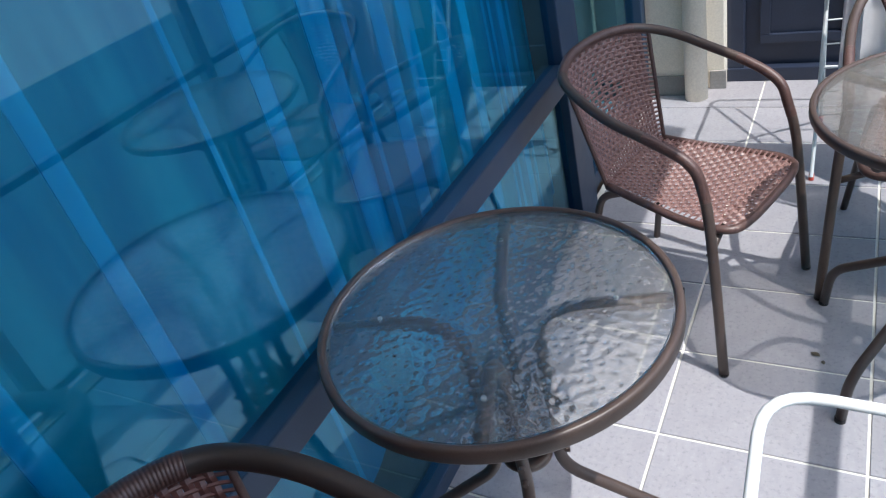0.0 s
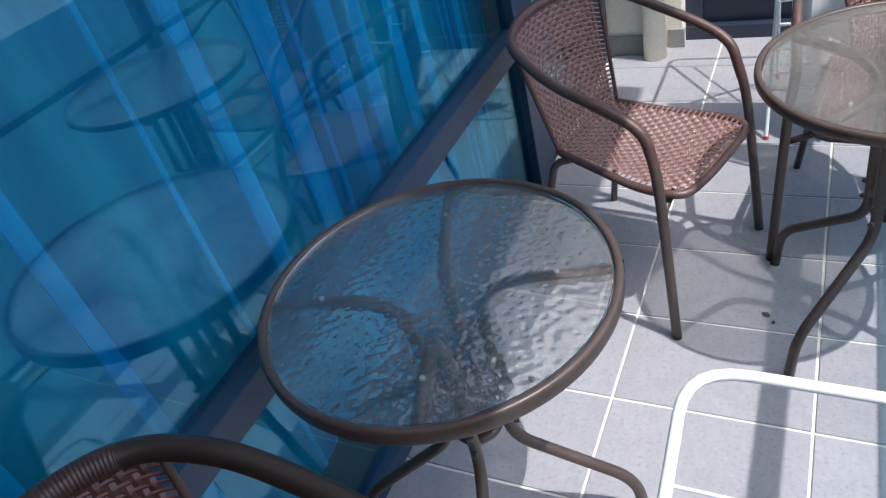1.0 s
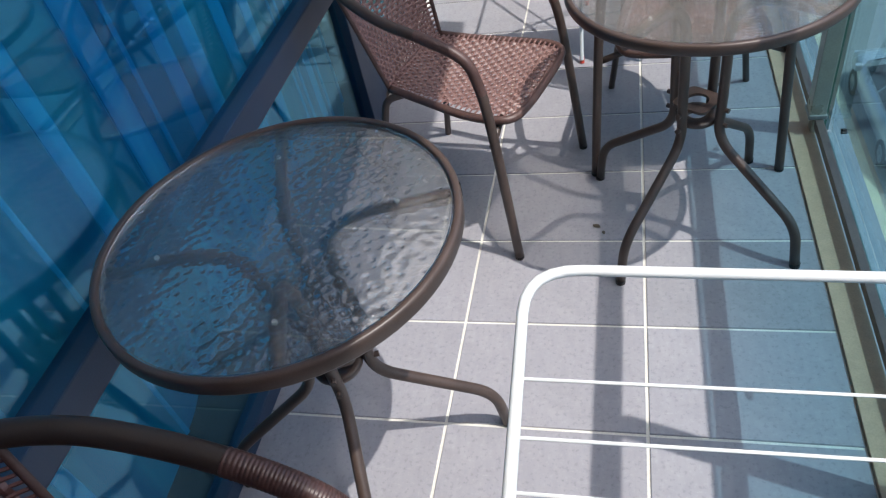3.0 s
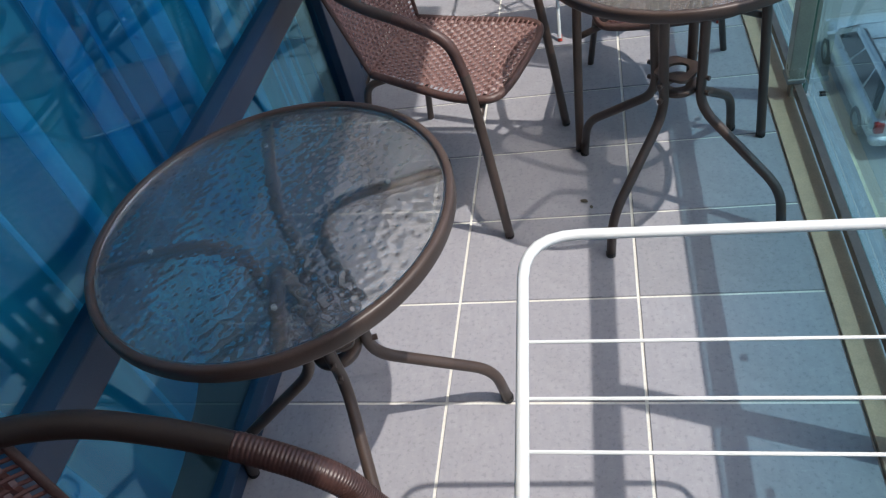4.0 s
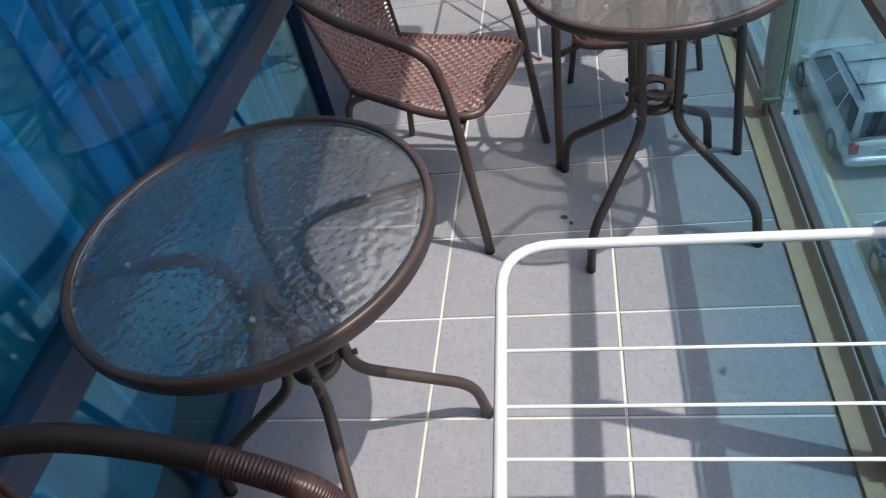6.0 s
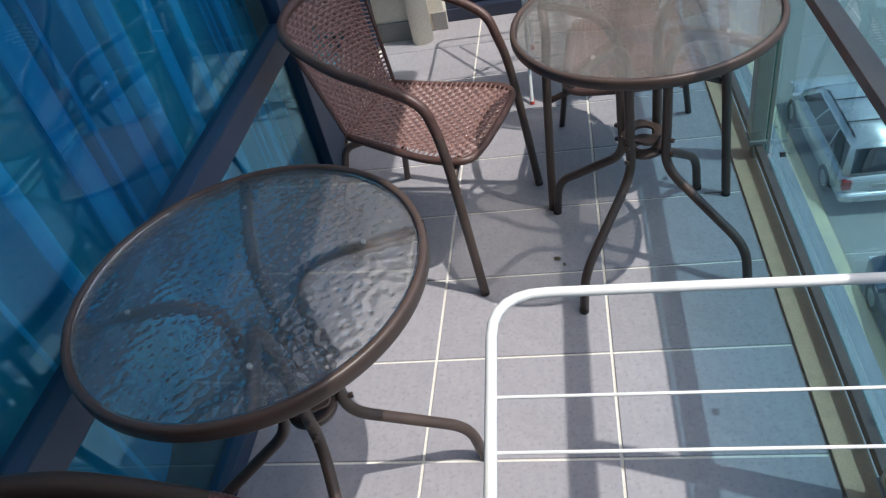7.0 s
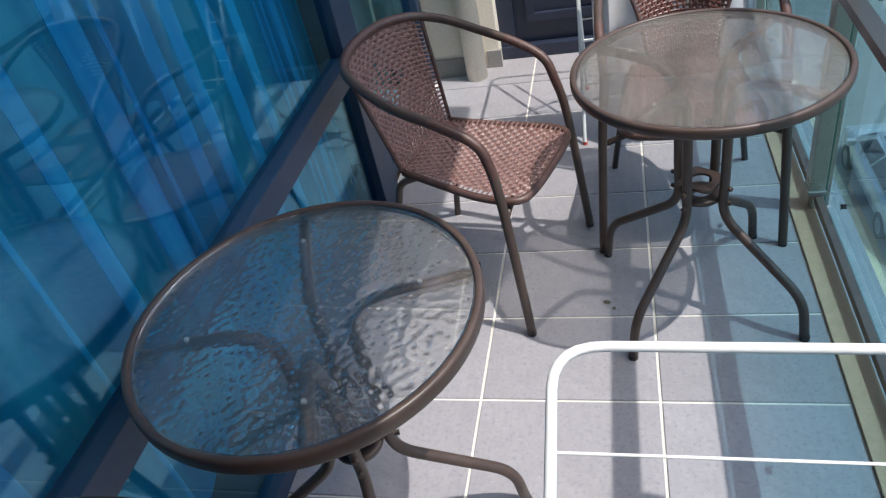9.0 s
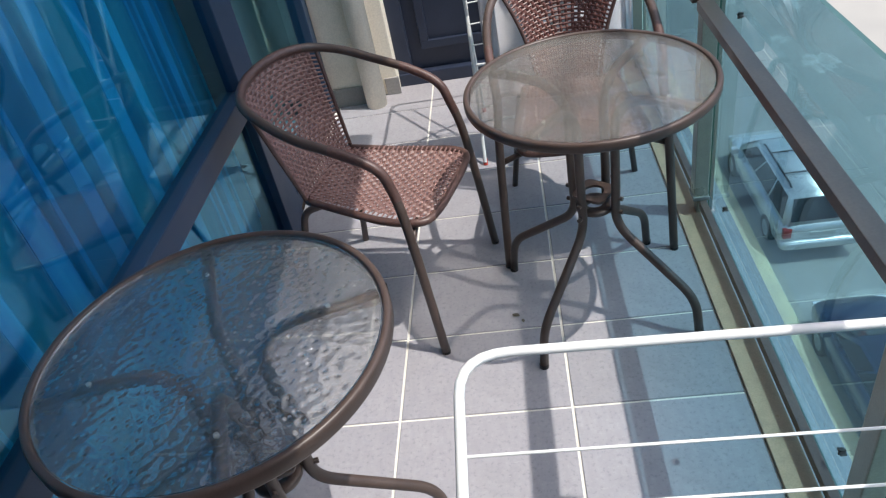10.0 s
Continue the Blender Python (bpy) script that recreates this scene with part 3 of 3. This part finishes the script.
def wicker_chair(m, label, cane, waist=1.0, tube_r=0.0128, wound=0.0004, metal=None):
    ch = thing("wicker_armchair", m, label, "chair", "wicker armchairs")
    wrap = SHADED_WRAP if metal else WRAP
    metal = metal or BROWN
    half = [(0.257, 0.246, 0.0), (0.24, 0.21, 0.4), (0.229, 0.183, 0.54), (0.232, 0.152, 0.6), (0.238, 0.07, 0.64), (0.238, -0.04, 0.675), (0.222, -0.13, 0.71), (0.18, -0.21, 0.737), (0.1, -0.253, 0.752)]
    loop = half + [(0.0, -0.266, 0.757)] + [(-x, y, z) for x, y, z in half[::-1]]
    path = spline(loop, 8)
    frame_loop = part("arm_frame", tube(path, tube_r, 14), metal, ch, smooth=True)
    for sx in (1, -1):
        seg = [p for p in path if p.x * sx > 0.15 and p.z > 0.5 and p.y > 0.03]
        part("arm_wrap", tube(spline(seg, 12), lambda t: tube_r + 0.0003 + wound * abs(math.sin(t * 160)), 12), wrap, frame_loop, "wound cane binding", True)
        part("rear_leg", tube(rounded([(sx * 0.145, -0.085, 0.415), (sx * 0.165, -0.145, 0.4), (sx * 0.218, -0.225, 0.0)], 0.03), 0.0105, 12), BROWN, ch, smooth=True)
        part("foot_cap", lathe([(0.0, 0.0), (tube_r - 0.0002, 0.0), (tube_r + 0.0002, 0.008), (0.0, 0.008)], 12), BLACK, ch).location = (sx * 0.257, 0.246, 0)
    seg = [p for p in path if p.y < -0.222]
    part("back_wrap", tube(spline(seg, 12), lambda t: tube_r + 0.0003 + wound * abs(math.sin(t * 200)), 12), wrap, frame_loop, "wound cane binding", True)
    side = [(0.146, -0.134, 0.424), (0.165, -0.01, 0.41), (0.184, 0.1, 0.402), (0.187, 0.185, 0.402), (0.165, 0.232, 0.4), (0.1, 0.246, 0.398)]
    rim = spline([(-x, y, z) for x, y, z in side] + [(0.0, 0.248, 0.397)] + side[::-1], 6)
    part("seat_frame", tube(rim, 0.011, 10), WRAP, ch, smooth=True)
    part("cross_bar", tube(rounded([(-0.24, 0.205, 0.36), (-0.14, 0.19, 0.392), (0.14, 0.19, 0.392), (0.24, 0.205, 0.36)], 0.05), 0.009, 10), BROWN, ch, smooth=True)

    def seat(u, v, normal=False):
        if normal:
            return Vector((0, 0, 1))
        y = -0.146 + 0.387 * v
        w = 0.147 + (0.038 * min(1, v / 0.7)) - (0.022 * max(0, (v - 0.86) / 0.14) ** 2)
        x = (2 * u - 1) * w
        return Vector((x, y, 0.43 - 0.024 * v - 0.02 * math.sin(math.pi * u) * math.sin(math.pi * min(1, v * 1.05))))

    part("seat", weave(seat, 26, 24), cane, ch, "woven cane seat")["kind"] = "stuff"

    top = [p for p in path if p.y < -0.19]

    def back(u, v, normal=False):
        def at(a, b):
            i = a * (len(top) - 1)
            k = min(int(i), len(top) - 2)
            t = top[k].lerp(top[k + 1], i - k)
            low = Vector(((1 - 2 * a) * 0.148, -0.134 - 0.012 * math.sin(math.pi * a), 0.418))
            q = low.lerp(t, b)
            q.x *= waist + (1 - waist) * b * b
            q.y -= 0.018 * math.sin(math.pi * b) * math.sin(math.pi * a)
            return q
        if normal:
            du = at(min(u + 0.02, 1), v) - at(max(u - 0.02, 0), v)
            dv = at(u, min(v + 0.02, 1)) - at(u, max(v - 0.02, 0))
            return du.cross(dv).normalized()
        return at(u, v)

    def back_holes(v, j):
        """Small gaps in a diamond at the middle of the back."""
        d = abs(j - 13) / 7 + abs(v - 0.56) / 0.2
        return d < 1 and j % 2 == 1 and int(v * 26 + 0.5) % 2 == (j // 2) % 2

    part("backrest", weave(back, 26, 27, back_holes), cane, ch, "woven cane backrest")["kind"] = "stuff"
    for u in (0.0, 1.0):
        part("back_edge", tube([back(u, k / 12) for k in range(13)], 0.006, 8), WRAP, ch, smooth=True)
    return ch


def on_floor(x, y, facing):
    """A chair's pose: facing is the heading of its front, in degrees from +x."""
    return pose(x, y, 0, 0, 0, facing - 90)


bistro_table(pose(-0.142, -0.688, 0, 0, 0, 18.9), "round brown metal bistro table with pebbled glass, beside the curtain", 0.296, 0.708, [PEBBLE, CLEAR])
bistro_table(pose(0.57, 0.088, 0, 0, 0, 53.4), "round brown metal bistro table with hazy pebbled glass, beside the balustrade", 0.292, 0.702, [PEBBLE_SOFT, HAZY], FILM, 0.022)
wicker_chair(on_floor(-0.041, 0.253, -17.3), "reddish-brown wicker armchair with its back to the glass door", CANE)
wicker_chair(on_floor(-0.123, -1.349, -2.4) @ Matrix.Scale(1.08, 4), "large brown wicker armchair whose thick tube arms are coloured as in shade, beside a table", DARK_CANE, 1.0, 0.0166, 0.0007, SHADED_TUBE)
wicker_chair(on_floor(0.57, 0.535, -90), "dark red-brown wicker armchair with narrow back, pushed against the table", DARK_CANE, 0.66)


# ---- drying racks ----
def drying_rack(m):
    r = thing("drying_rack", m, "white enamelled clothes drying rack with thin wires, unfolded and empty", "drying rack", "drying racks")
    L, W, z = 0.88, 0.58, 0.845
    dip = 0.07

    def at(x, y):
        return (x, y, z - dip * x)
    fr = rounded([at(0, -0.5), at(0, 0), at(W, 0), at(W, -L), at(0, -L), at(0, -0.5)], 0.065, 6)
    part("frame", tube(fr, 0.0064, 12), WHITE, r, smooth=True)
    for y in [-0.148, -0.213, -0.267] + [-0.317 - 0.052 * k for k in range(11)]:
        part("wire", tube([at(0, y), at(W, y)], 0.0018, 6), WHITE, r)
    for x in (0.03, W - 0.03):
        part("leg", tube([at(x, -0.6), (x, -0.84, 0.0)], 0.0064, 10), WHITE, r)
        part("leg", tube([at(x, -0.84), (x, -0.6, 0.0)], 0.0064, 10), WHITE, r)
    return r


drying_rack(pose(0.2958, -0.9065, 0.0, 0, 0, 2.5))


def clothes_airer(m):
    r = thing("clothes_airer", m, "white X-legged clothes airer standing before the navy door", "drying rack", "drying racks")
    W, z = 0.55, 1.0
    for x in (0.0, W):
        for y0, y1 in ((0.0, 0.48), (0.45, 0.04)):
            leg = part("leg", tube([(x, y0, 0.012), (x, y1, z)], 0.0065, 10), WHITE, r)
            part("foot_cap", tube([(x, y0, 0.0), (x, y0 + (y1 - y0) * 0.02, 0.022)], 0.0085, 10), RED, leg, "red plastic cap")
    part("top_frame", tube(rounded([(0, 0.3, z), (0, 0.0, z), (W, 0.0, z), (W, 0.52, z), (0, 0.52, z), (0, 0.3, z)], 0.05), 0.0065, 10), WHITE, r, smooth=True)
    for k in range(5):
        part("wire", tube([(0, 0.06 + 0.1 * k, z), (W, 0.06 + 0.1 * k, z)], 0.0016, 6), WHITE, r)
    part("upright", tube([(0.075, 0.08, 0.15), (0.075, 0.45, 0.92)], 0.005, 8), WHITE, r)
    part("tie_bar", tube([(0.0, 0.075, 0.15), (0.16, 0.085, 0.15)], 0.005, 8), WHITE, r)
    part("hook", tube([(0.11 + 0.035 * math.cos(w), 0.08, 0.115 + 0.035 * math.sin(w)) for w in (math.pi * (0.1 + 1.2 * q / 12) for q in range(13))], 0.003, 6), WHITE, r)
    for k in range(6):
        h = 0.2 + 0.07 * k
        part("rung", tube([(0.0, 0.48 * h / z, h), (0.075, 0.48 * h / z + 0.01, h)], 0.003, 6), WHITE, r)
    part("cross_bar", tube([(0, 0.149, 0.31), (W, 0.149, 0.31)], 0.004, 8), WHITE, r)
    part("cross_bar", tube([(0, 0.34, 0.27), (W, 0.34, 0.27)], 0.004, 8), WHITE, r)
    return r


clothes_airer(pose(0.245, 0.93, 0))


def hung_cloth(x0, x1, y, top, low):
    """A cloth folded over a wire, both flaps hanging and flaring out in soft folds."""
    bm = bmesh.new()
    rows = []
    n = 60
    outline = [(-0.15, low), (-0.135, low + 0.1), (-0.09, low + 0.3), (-0.035, top - 0.1), (-0.012, top - 0.03), (0.0, top + 0.006), (0.012, top - 0.03), (0.02, low + 0.4), (0.024, low + 0.2)]
    for dy, z in outline:
        k = (top - z) / (top - low)
        rows.append([bm.verts.new((x0 + (x1 - x0) * i / n + 0.02 * k * math.sin(i * 0.5), y + dy + k * 0.04 * math.sin(i * 0.62 + 1.3 * math.sin(i * 0.21)), z + 0.02 * k * math.sin(i * 0.23))) for i in range(n + 1)])
    for a, b in zip(rows, rows[1:]):
        for i in range(n):
            bm.faces.new((a[i], a[i + 1], b[i + 1], b[i]))
    bmesh.ops.solidify(bm, geom=bm.faces[:], thickness=0.003)
    return bm


CLOTH = mottled("lavender_white_cloth", (0.86, 0.86, 0.89), (0.9, 0.9, 0.92), 0.95, 30, 500, 0, 0.2)
tagged(part("towel", hung_cloth(0.3, 0.83, 1.06, 1.006, 0.36), CLOTH, smooth=True), "pale lavender towel hung over the wires of the airer", "towel")


# ---- small litter ----
LEAF = mottled("dry_leaf", (0.13, 0.11, 0.085), (0.19, 0.16, 0.12), 0.8, 60, 300, 0, 0.3)


def dry_leaf(x, y, turn, size):
    bm = bmesh.new()
    rows = []
    for i in range(9):
        t = i / 8
        w = 0.32 * size * math.sin(math.pi * min(1, t * 0.94 + 0.03)) ** 0.8
        rows.append([bm.verts.new(((t - 0.5) * size, k * w, 0.0015 + 0.1 * size * abs(k) * (0.6 + 0.4 * math.sin(5 * t)))) for k in (-1, -0.4, 0.4, 1)])
    for a, b in zip(rows, rows[1:]):
        for k in range(3):
            bm.faces.new((a[k], a[k + 1], b[k + 1], b[k]))
    bmesh.ops.solidify(bm, geom=bm.faces[:], thickness=0.0006)
    ob = part("dry_leaf", bm, LEAF, smooth=True)
    ob.matrix_world = pose(x, y, 0.0006, 0, 0, turn)
    tagged(ob, "small curled dry brown leaf on the grey tiles", "leaf", "dry leaves")


dry_leaf(0.322, 0.056, 150, 0.024)
dry_leaf(0.342, 0.03, 100, 0.015)

# ---- street below ----
GZ = -11.0
tagged(part("ground", box(-400, 400, -400, 400, GZ - 0.5, GZ - 0.12), PAVING), "dusty pale ground around the street", "ground", kind="structure")
tagged(part("road", box(6.0, 16.0, -200, 200, GZ - 0.2, GZ), ASPHALT), "sun-bleached grey asphalt road", "road", kind="structure")
tagged(part("pavement", box(1.2, 5.4, -200, 200, GZ - 0.2, GZ + 0.13), PAVING), "grey pavement below the balcony", "pavement", kind="structure")
tagged(part("kerb", box(5.4, 6.0, -200, 200, GZ - 0.2, GZ + 0.14), KERB), "worn yellow and white painted kerb", "kerb", kind="structure")
tagged(part("building_wall", box(-4.0, 1.0, NEAR_Y - 6, END_Y + 6, GZ, -0.22), BEIGE), "beige rendered building front below the balcony", "wall", kind="structure")

def patch(x, y, rx, ry, seed):
    """A worn, uneven blot of pale paint lying on the road."""
    rnd = random.Random(seed)
    bm = bmesh.new()
    ring = []
    for k in range(28):
        a = 2 * math.pi * k / 28
        q = rnd.uniform(0.7, 1.15)
        ring.append((x + rx * q * math.cos(a), y + ry * q * math.sin(a)))
    low, high = ([bm.verts.new((px, py, z)) for px, py in ring] for z in (GZ, GZ + 0.006))
    bm.faces.new(high)
    for k in range(28):
        bm.faces.new((low[k], low[(k + 1) % 28], high[(k + 1) % 28], high[k]))
    return bm


PALE = mottled("worn_white_road_paint", (0.5, 0.48, 0.43), (0.32, 0.3, 0.27), 0.9, 2.2, 14, 0, 0.2)
for px, py, rx, ry, sd in ((6.75, 11.3, 0.6, 0.25, 3), (7.9, 11.3, 0.7, 0.22, 8), (11.0, 23.2, 0.65, 0.8, 5), (10.4, 25.6, 0.35, 0.4, 6), (12.0, 29.5, 0.45, 1.4, 9), (9.8, 30.5, 0.4, 1.1, 11)):
    tagged(part("paint_blot", patch(px, py, rx, ry, sd), PALE), "worn pale blot on the asphalt", "road marking", "road blots")


def loft(stations, n=20, power=0.45):
    """Rounded-box sections (y, half width, low z, high z) joined along y."""
    bm = bmesh.new()
    rings = []
    for y, w, z0, z1 in stations:
        ring = []
        for k in range(n):
            a = 2 * math.pi * k / n
            c, s = math.cos(a), math.sin(a)
            ring.append(bm.verts.new((w * math.copysign(abs(c) ** power, c), y, (z0 + z1) / 2 + (z1 - z0) / 2 * math.copysign(abs(s) ** power, s))))
        rings.append(ring)
    for r, q in zip(rings, rings[1:]):
        for k in range(n):
            bm.faces.new((r[k], r[(k + 1) % n], q[(k + 1) % n], q[k]))
    bm.faces.new(rings[0])
    bm.faces.new(rings[-1][::-1])
    bmesh.ops.recalc_face_normals(bm, faces=bm.faces)
    return bm


def slab(corners, lift):
    """A thin raised panel on four corners."""
    c = [Vector(q) for q in corners]
    n = (c[1] - c[0]).cross(c[3] - c[0]).normalized() * lift
    bm = bmesh.new()
    lo, hi = [bm.verts.new(q - n) for q in c], [bm.verts.new(q + n) for q in c]
    bm.faces.new(hi)
    bm.faces.new(lo[::-1])
    for k in range(4):
        bm.faces.new((lo[k], lo[(k + 1) % 4], hi[(k + 1) % 4], hi[k]))
    bmesh.ops.recalc_face_normals(bm, faces=bm.faces)
    return bm


CAR_GLASS = Mat("dark_car_glass", (0.02, 0.025, 0.03), 0.06).m
TYRE = mottled("tyre_rubber", (0.025, 0.025, 0.025), (0.04, 0.04, 0.04), 0.9, 10, 80)
ALLOY = mottled("alloy_rim", (0.5, 0.5, 0.5), (0.4, 0.4, 0.4), 0.35, 12, 80, 0.8)
LAMP_RED = Mat("red_lamp_lens", (0.35, 0.02, 0.015), 0.2).m
LAMP_CLEAR = Mat("clear_lamp_lens", (0.75, 0.75, 0.75), 0.1).m
TRIM = mottled("black_car_trim", (0.02, 0.02, 0.022), (0.035, 0.035, 0.037), 0.5, 10, 100)


def car(m, label, paint, roof_z, rails):
    c = thing("car", m, label, "car", "parked cars")
    body = part("body", loft([(-2.3, 0.66, 0.42, 0.84), (-2.27, 0.8, 0.32, 0.95), (-2.1, 0.86, 0.27, 1.0), (-1.2, 0.885, 0.22, 1.0), (0.4, 0.885, 0.21, 0.99), (1.2, 0.875, 0.22, 0.97), (1.75, 0.85, 0.24, 0.9), (2.12, 0.79, 0.27, 0.8), (2.27, 0.7, 0.32, 0.7), (2.32, 0.5, 0.42, 0.6)], 28, 0.4), paint, c, smooth=True)
    b0, b1, t0, t1, wb, wt, zb, zt = -2.24, 1.32, -2.02, 0.36, 0.8, 0.66, 0.95, roof_z
    bm = bmesh.new()
    lo = [bm.verts.new(q) for q in ((-wb, b0, zb), (wb, b0, zb), (wb, b1, zb), (-wb, b1, zb))]
    hi = [bm.verts.new(q) for q in ((-wt, t0, zt), (wt, t0, zt), (wt, t1, zt), (-wt, t1, zt))]
    bm.faces.new(hi)
    bm.faces.new(lo[::-1])
    for k in range(4):
        bm.faces.new((lo[k], lo[(k + 1) % 4], hi[(k + 1) % 4], hi[k]))
    bmesh.ops.recalc_face_normals(bm, faces=bm.faces)
    bmesh.ops.bevel(bm, geom=[e for e in bm.edges if any(v.co.z > zb + 0.1 for v in e.verts)], offset=0.07, segments=3, affect="EDGES")
    part("cabin", bm, paint, c, smooth=True)

    def wall_pt(side, f, g):
        """A point on a cabin wall: f along, g up."""
        lo_y, hi_y = b0 + (b1 - b0) * f, t0 + (t1 - t0) * f
        w = wb + (wt - wb) * g
        return Vector((side * w, lo_y + (hi_y - lo_y) * g, zb + (zt - zb) * g))
    for side in (-1, 1):
        for f0, f1 in ((0.05, 0.31), (0.335, 0.615), (0.64, 0.93)):
            q = [wall_pt(side, f0, 0.1), wall_pt(side, f1, 0.1), wall_pt(side, f1 if f1 < 0.9 else 0.9, 0.86), wall_pt(side, f0, 0.86)]
            part("side_window", slab(q, 0.008), CAR_GLASS, c)
        part("mirror", box(side * 0.97 - 0.09, side * 0.97 + 0.09, 0.92, 1.06, 0.95, 1.1, 0.03), paint, c)
        part("tail_lamp", box(side * 0.74 - 0.09, side * 0.74 + 0.09, -2.315, -2.2, 0.66, 0.9, 0.02), LAMP_RED, c, "red tail lamp")
        part("headlight", box(side * 0.6 - 0.15, side * 0.6 + 0.15, 2.14, 2.27, 0.56, 0.7, 0.03), LAMP_CLEAR, c, "clear headlight")
        if rails:
            part("roof_rail", tube([(side * 0.56, -1.75, zt), (side * 0.57, -1.65, zt + 0.05), (side * 0.57, 0.05, zt + 0.05), (side * 0.56, 0.15, zt)], 0.022, 8), TRIM, c, "black roof rail")
        for y in (-1.38, 1.42):
            tyre = part("tyre", lathe([(0.2, -0.1), (0.3, -0.1), (0.325, -0.07), (0.325, 0.07), (0.3, 0.1), (0.2, 0.1)], 28, True), TYRE, c, smooth=True)
            tyre.matrix_local = pose(side * 0.8, y, 0.325, 0, 90, 0)
            part("rim", lathe([(0.001, -0.085), (0.2, -0.09), (0.2, 0.09), (0.001, 0.085)], 20), ALLOY, tyre)
    if rails:
        for y in (-1.25, -0.35):
            part("cross_bar", tube([(-0.57, y, zt + 0.055), (0.57, y, zt + 0.055)], 0.018, 8), TRIM, c, "black roof bar")
    q = [Vector((-wb * 0.86, b0, zb)), Vector((wb * 0.86, b0, zb)), Vector((wt * 0.9, t0, zt)), Vector((-wt * 0.9, t0, zt))]
    rear = [q[0].lerp(q[3], 0.12), q[1].lerp(q[2], 0.12), q[1].lerp(q[2], 0.86), q[0].lerp(q[3], 0.86)]
    part("rear_window", slab(rear, 0.012), CAR_GLASS, c)
    q = [Vector((wb * 0.9, b1, zb)), Vector((-wb * 0.9, b1, zb)), Vector((-wt * 0.92, t1, zt)), Vector((wt * 0.92, t1, zt))]
    front = [q[0].lerp(q[3], 0.06), q[1].lerp(q[2], 0.06), q[1].lerp(q[2], 0.9), q[0].lerp(q[3], 0.9)]
    part("windscreen", slab(front, 0.012), CAR_GLASS, c)
    part("bumper", loft([(-2.4, 0.74, 0.4, 0.56), (-2.36, 0.86, 0.36, 0.6), (-2.2, 0.89, 0.34, 0.6)], 20, 0.4), paint, c, smooth=True)
    part("bumper_strip", box(-0.72, 0.72, -2.412, -2.38, 0.53, 0.57, 0.008), LAMP_CLEAR, c, "bright bumper strip")
    part("plate", box(-0.26, 0.26, -2.325, -2.29, 0.68, 0.78, 0.004), PALE, c, "plain pale plate")
    part("wiper", tube([(0.0, -2.2, 1.0), (-0.3, -2.2, 1.03)], 0.012, 6), TRIM, c)
    return c


def car_paint(name, a, b):
    m = mottled(name, a, b, 0.3, 2.0, 60, 0.35, 0.02)
    m.node_tree.nodes["Principled BSDF"].inputs["Coat Weight"].default_value = 0.6
    return m


car(pose(7.2, 15.3, GZ) @ Matrix.Scale(1.1, 4), "silver beige estate car with roof rails parked along the kerb", car_paint("silver_beige_paint", (0.58, 0.57, 0.55), (0.64, 0.63, 0.6)), 1.62, True)
car(pose(6.95, 8.3, GZ), "dark blue car parked along the kerb", car_paint("dark_blue_paint", (0.02, 0.03, 0.06), (0.03, 0.045, 0.08)), 1.45, False)
car(pose(17.6, 33.0, GZ), "dark car parked across the road", car_paint("charcoal_paint", (0.02, 0.02, 0.022), (0.03, 0.03, 0.034)), 1.45, False)

# ---- floor tiles ----
whole = tile_mesh(TILE_W - JOINT, TILE_D - JOINT)
edge_tile = tile_mesh(EDGE_X - 0.9 + TILE_W - JOINT, TILE_D - JOINT)
for col in range(3):
    for row in range(-11, 7):
        y = row * TILE_D + TILE_D / 2
        if y + TILE_D / 2 > END_Y + 0.15:
            continue
        t = new("tile", whole if col < 2 else edge_tile)
        w = TILE_W if col < 2 else TILE_W + EDGE_X - 0.9
        t.location = (WALL_X + TILE_W * col + w / 2, y, 0)
        t.parent = floor
